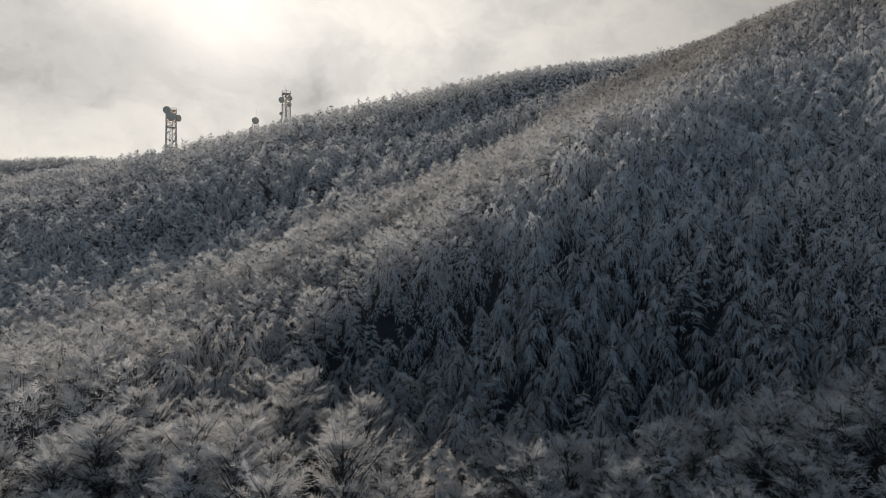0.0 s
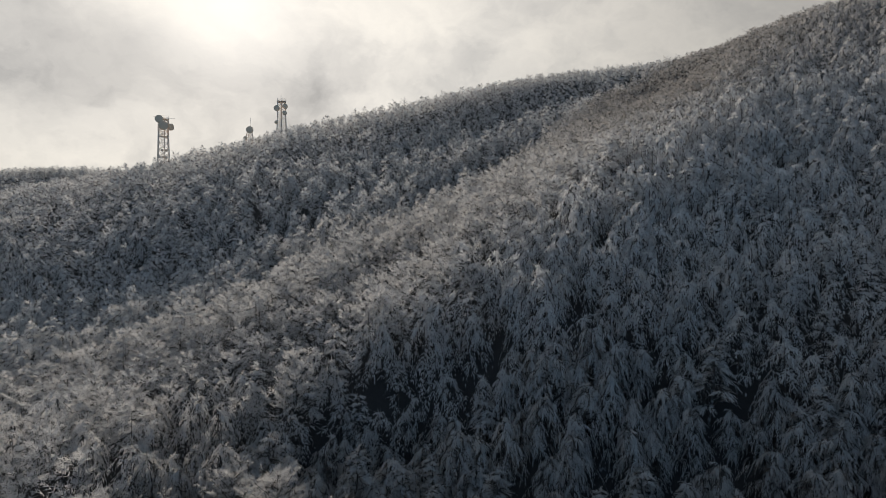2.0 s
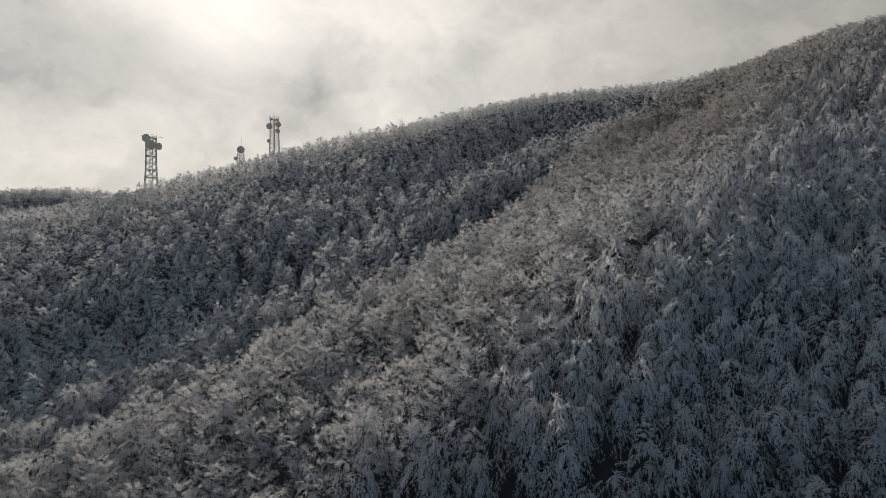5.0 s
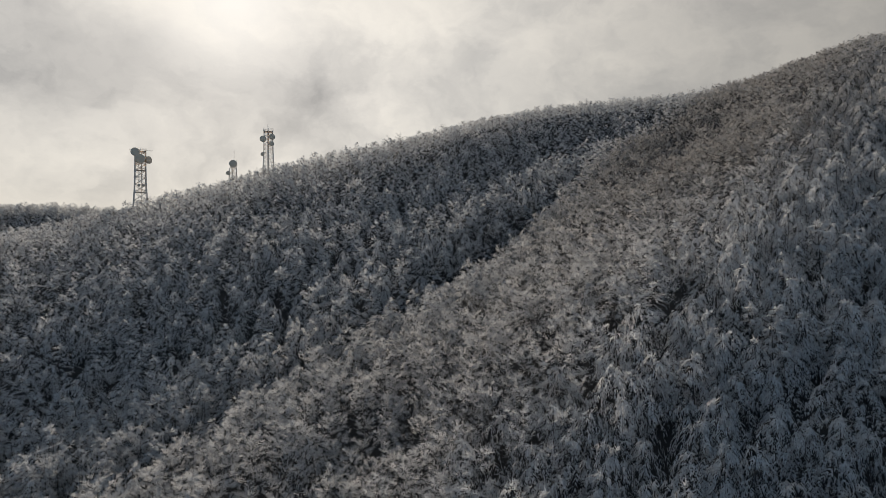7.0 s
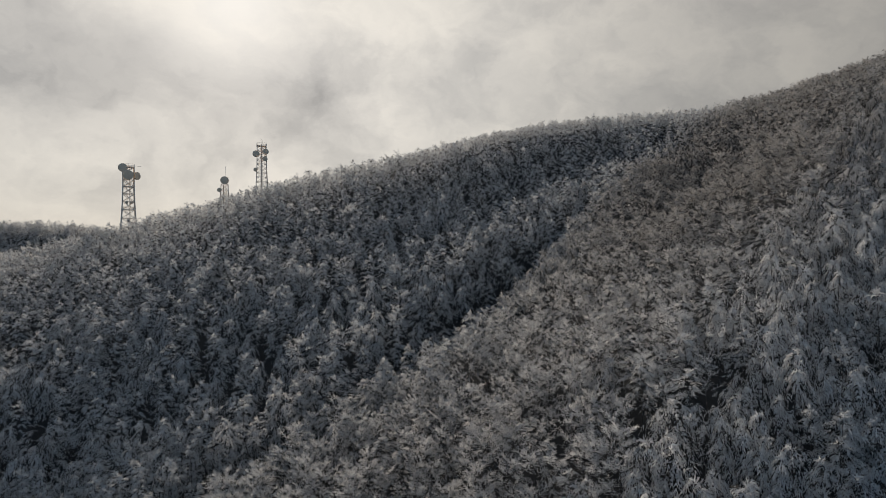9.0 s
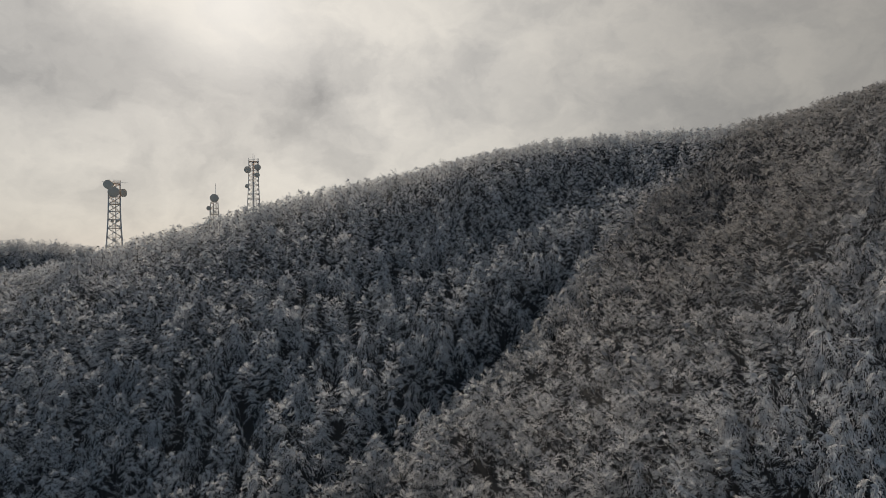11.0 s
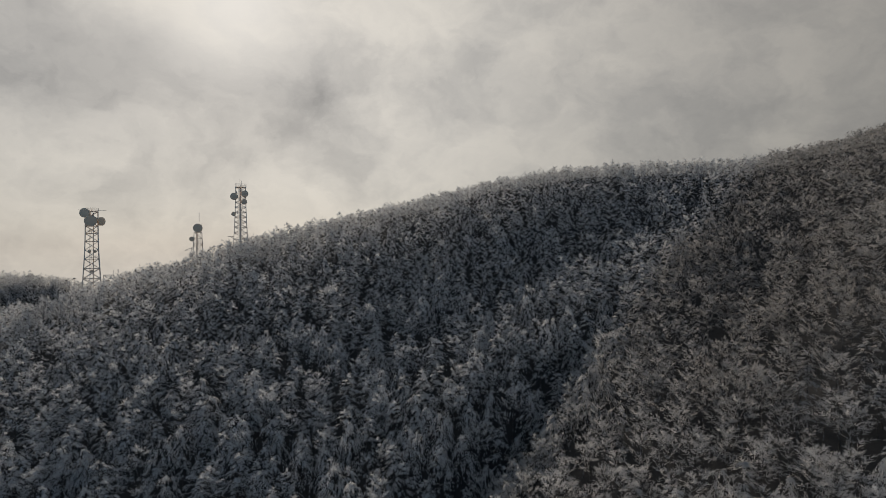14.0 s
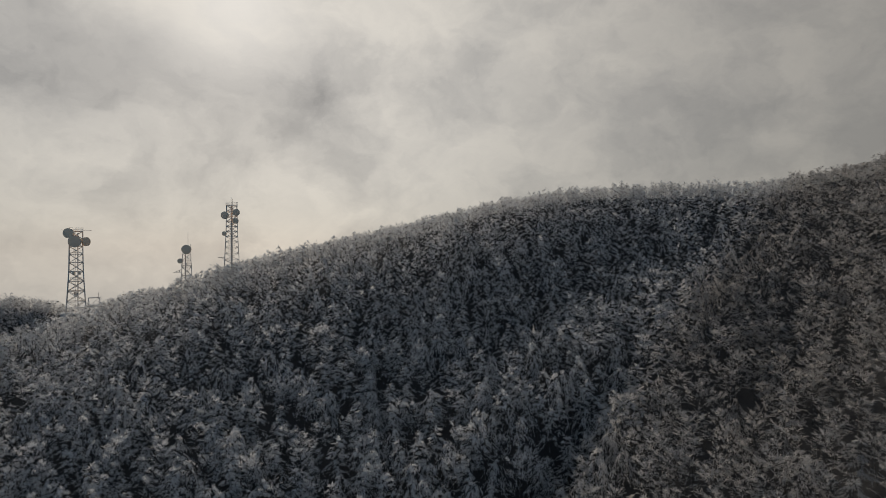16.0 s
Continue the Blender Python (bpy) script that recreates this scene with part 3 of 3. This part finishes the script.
def build_masts():
    # the tall square mast on its concrete footing
    base = 66.5
    t = mast(-118.7, 252.0, base, 32, [1.6, 5.2, 8.6, 11.8, 14.9, 17.8, 20.5, 23.0, 25.5, 27.9], [5.6, 5.1, 4.7, 4.3, 4.0, 3.85, 3.75, 3.7, 3.7, 3.7], 0.17,
             "tall square steel lattice mast with three large dishes")
    part("footing", box(-4.2, -4.2, -2.5, 4.2, 4.2, 1.6), CONCRETE, t, "pale concrete footing with a small dark opening")
    part("opening", box(-0.6, -4.23, 0.5, 0.1, -4.15, 1.1), DARK, t)
    deck(t, 27.95, 3.9)
    deck(t, 11.8, 3.2)
    deck(t, 20.5, 3.8)
    ladder(t, 1.7, 27.8, -0.4, -0.3)
    part("cable_run", bars([(np.array((0.5, 0.3, 1.6)), np.array((0.5, 0.3, 27.5)), 0.16)]), STEEL, t)
    part("top_boom", bars([(np.array((-3.9, -1.6, 28.3)), np.array((4.3, -1.6, 28.3)), 0.06)]), STEEL, t)
    dish(t, -2.1, -3.2, 27.3, 3.2, -22)
    dish(t, -0.3, -3.9, 24.6, 3.7, 6)
    dish(t, 3.0, -2.0, 24.6, 2.9, 42)
    for x, z in ((-0.7, 14.4), (0.9, 14.4)):
        dish(t, x, -2.9, z, 0.95, 0)
    part("cabinet", box(-0.6, -0.4, 7.2, 0.6, 0.4, 8.2), STEEL, t)
    # the short mast
    t = mast(-80.3, 246.8, 72.5, 24, [-1.5, 2.6, 5.2, 7.8, 10.4, 12.6, 14.6], [3.6, 3.4, 3.2, 3.0, 2.7, 2.5, 2.4], 0.10, "short steel lattice mast with one dark dish on top")
    dish(t, -0.1, -1.9, 16.0, 2.9, -6)
    dish(t, -1.9, -1.8, 12.4, 1.6, -18)
    part("whip_antenna", bars([(np.array((0.4, 0, 14.6)), np.array((0.4, 0, 21.4)), 0.05)]), STEEL, t)
    part("side_antenna", bars([(np.array((1.2, 0, 13.5)), np.array((1.2, 0, 17.6)), 0.07)]), STEEL, t)
    part("boom", bars([(np.array((-1.4, -1.5, 9.8)), np.array((-3.9, -2.0, 8.7)), 0.06), (np.array((-1.4, -1.5, 8.9)), np.array((-3.9, -2.0, 8.7)), 0.06), (np.array((-2.0, -1.6, 9.0)), np.array((-2.0, -1.6, 9.6)), 0.16)]), STEEL, t)
    deck(t, 5.2, 3.5)
    deck(t, 10.4, 3.0)
    ladder(t, 0, 14.4, 0.5, 0.0)
    part("cable_run", bars([(np.array((-0.3, 0.2, 0)), np.array((-0.3, 0.2, 14.5)), 0.22)]), STEEL, t)
    # the slender mast with whip antennas
    t = mast(-69.8, 257.0, 79.4, 20, [-4.5, 0.5, 3.2, 5.6, 7.8, 9.8, 11.6, 13.3, 15.0, 16.7, 18.4, 20.1, 21.8, 23.6], [5.2, 4.95, 4.75, 4.5, 4.3, 4.1, 3.9, 3.75, 3.6, 3.5, 3.45, 3.4, 3.35, 3.3], 0.11, "slender steel lattice mast with four dishes and whip antennas")
    dish(t, -2.2, -2.2, 20.3, 2.5, -12)
    dish(t, 1.4, -2.3, 21.3, 2.3, 10)
    dish(t, 1.2, -2.2, 18.5, 1.9, 12)
    dish(t, -2.4, -1.8, 14.3, 1.5, -22)
    part("boom", bars([(np.array((-2.2, -1.6, 6.5)), np.array((-4.2, -1.9, 6.5)), 0.09), (np.array((-2.2, -1.6, 5.8)), np.array((-3.6, -1.8, 6.5)), 0.06)]), STEEL, t)
    deck(t, 23.6, 3.6)
    ladder(t, 0, 23.4, 0.0, 0.3)
    part("cable_run", bars([(np.array((-0.1, -0.1, 0)), np.array((-0.1, -0.1, 23.4)), 0.3)]), STEEL, t)
    for x, y, up in ((-0.2, 0, 26.6), (0.25, 0.4, 26.0), (1.5, 1.5, 24.9), (-1.5, 1.5, 24.8)):
        part("whip_antenna", bars([(np.array((x, y, 21.5)), np.array((x, y, up)), 0.06)]), STEEL, t)
    part("boom", bars([(np.array((2.2, -1.0, 4.7)), np.array((5.2, -1.4, 4.7)), 0.09), (np.array((2.2, -1.0, 3.9)), np.array((4.0, -1.2, 4.7)), 0.06), (np.array((4.6, -1.3, 4.4)), np.array((4.6, -1.3, 5.0)), 0.14)]), STEEL, t)


def build_compound():
    """The small things beside the tall mast: an equipment frame, a cable tray on posts, two lamp posts and a low wall."""
    v = lambda *a: np.array(a, float)
    frame_ob = tagged(new("equipment_frame"), "small open steel frame with a short aerial beside the mast", "frame")
    frame_ob.matrix_world = pose(-112.6, 251.5, 65.6, 0, 0, 31)
    for x in (-1.5, 1.5):
        for y in (-1.0, 1.0):
            part("post", bars([(v(x, y, 0), v(x, y, 7.4), 0.10)]), STEEL, frame_ob)
    for z in (4.7, 7.3):
        part("ring", bars([(v(-1.5, -1, z), v(1.5, -1, z), 0.09), (v(1.5, -1, z), v(1.5, 1, z), 0.09), (v(1.5, 1, z), v(-1.5, 1, z), 0.09), (v(-1.5, 1, z), v(-1.5, -1, z), 0.09)]), STEEL, frame_ob)
    part("brace", bars([(v(-1.5, -1, 4.7), v(1.5, -1, 7.3), 0.06)]), STEEL, frame_ob)
    part("aerial", bars([(v(1.3, -1, 7.3), v(1.3, -1, 9.0), 0.06)]), STEEL, frame_ob)
    tray = tagged(new("cable_tray"), "raised steel cable tray on thin posts by the mast", "cable tray")
    tray.matrix_world = pose(-111.5, 250.5, 65.6, 0, 0, 31)
    part("beam", bars([(v(-4.5, 0, 4.4), v(5.0, 0, 5.2), 0.12)]), STEEL, tray)
    part("rail", bars([(v(-4.5, 0, 4.9), v(5.0, 0, 5.7), 0.05)]), STEEL, tray)
    for x in (-4.2, -0.2, 4.6):
        part("post", bars([(v(x, 0, -1.0), v(x, 0, 5.4), 0.07)]), STEEL, tray)
    for x, y, up in ((-126.4, 250.6, 6.0), (-123.6, 250.4, 6.6)):
        lamp_ob = tagged(new("lamp_post"), "thin dark steel lamp post near the mast", "lamp post", "posts by the mast")
        lamp_ob.matrix_world = pose(x, y, 65.0)
        part("pole", bars([(v(0, 0, -1), v(0, 0, up), 0.09)]), STEEL, lamp_ob)
        part("head", box(-0.3, -0.2, up, 0.3, 0.2, up + 0.3), DARK, lamp_ob)
    wall = tagged(new("low_wall"), "low pale concrete wall beside the mast's footing", "wall")
    wall.matrix_world = pose(-127.0, 249.8, 65.0, 0, 0, 31)
    for k in range(2, 4):
        part("panel", box(-3.6 + 1.8 * k, -0.12, -2.5, -1.83 + 1.8 * k, 0.12, 1.8), CONCRETE, wall)


build_masts()
build_compound()
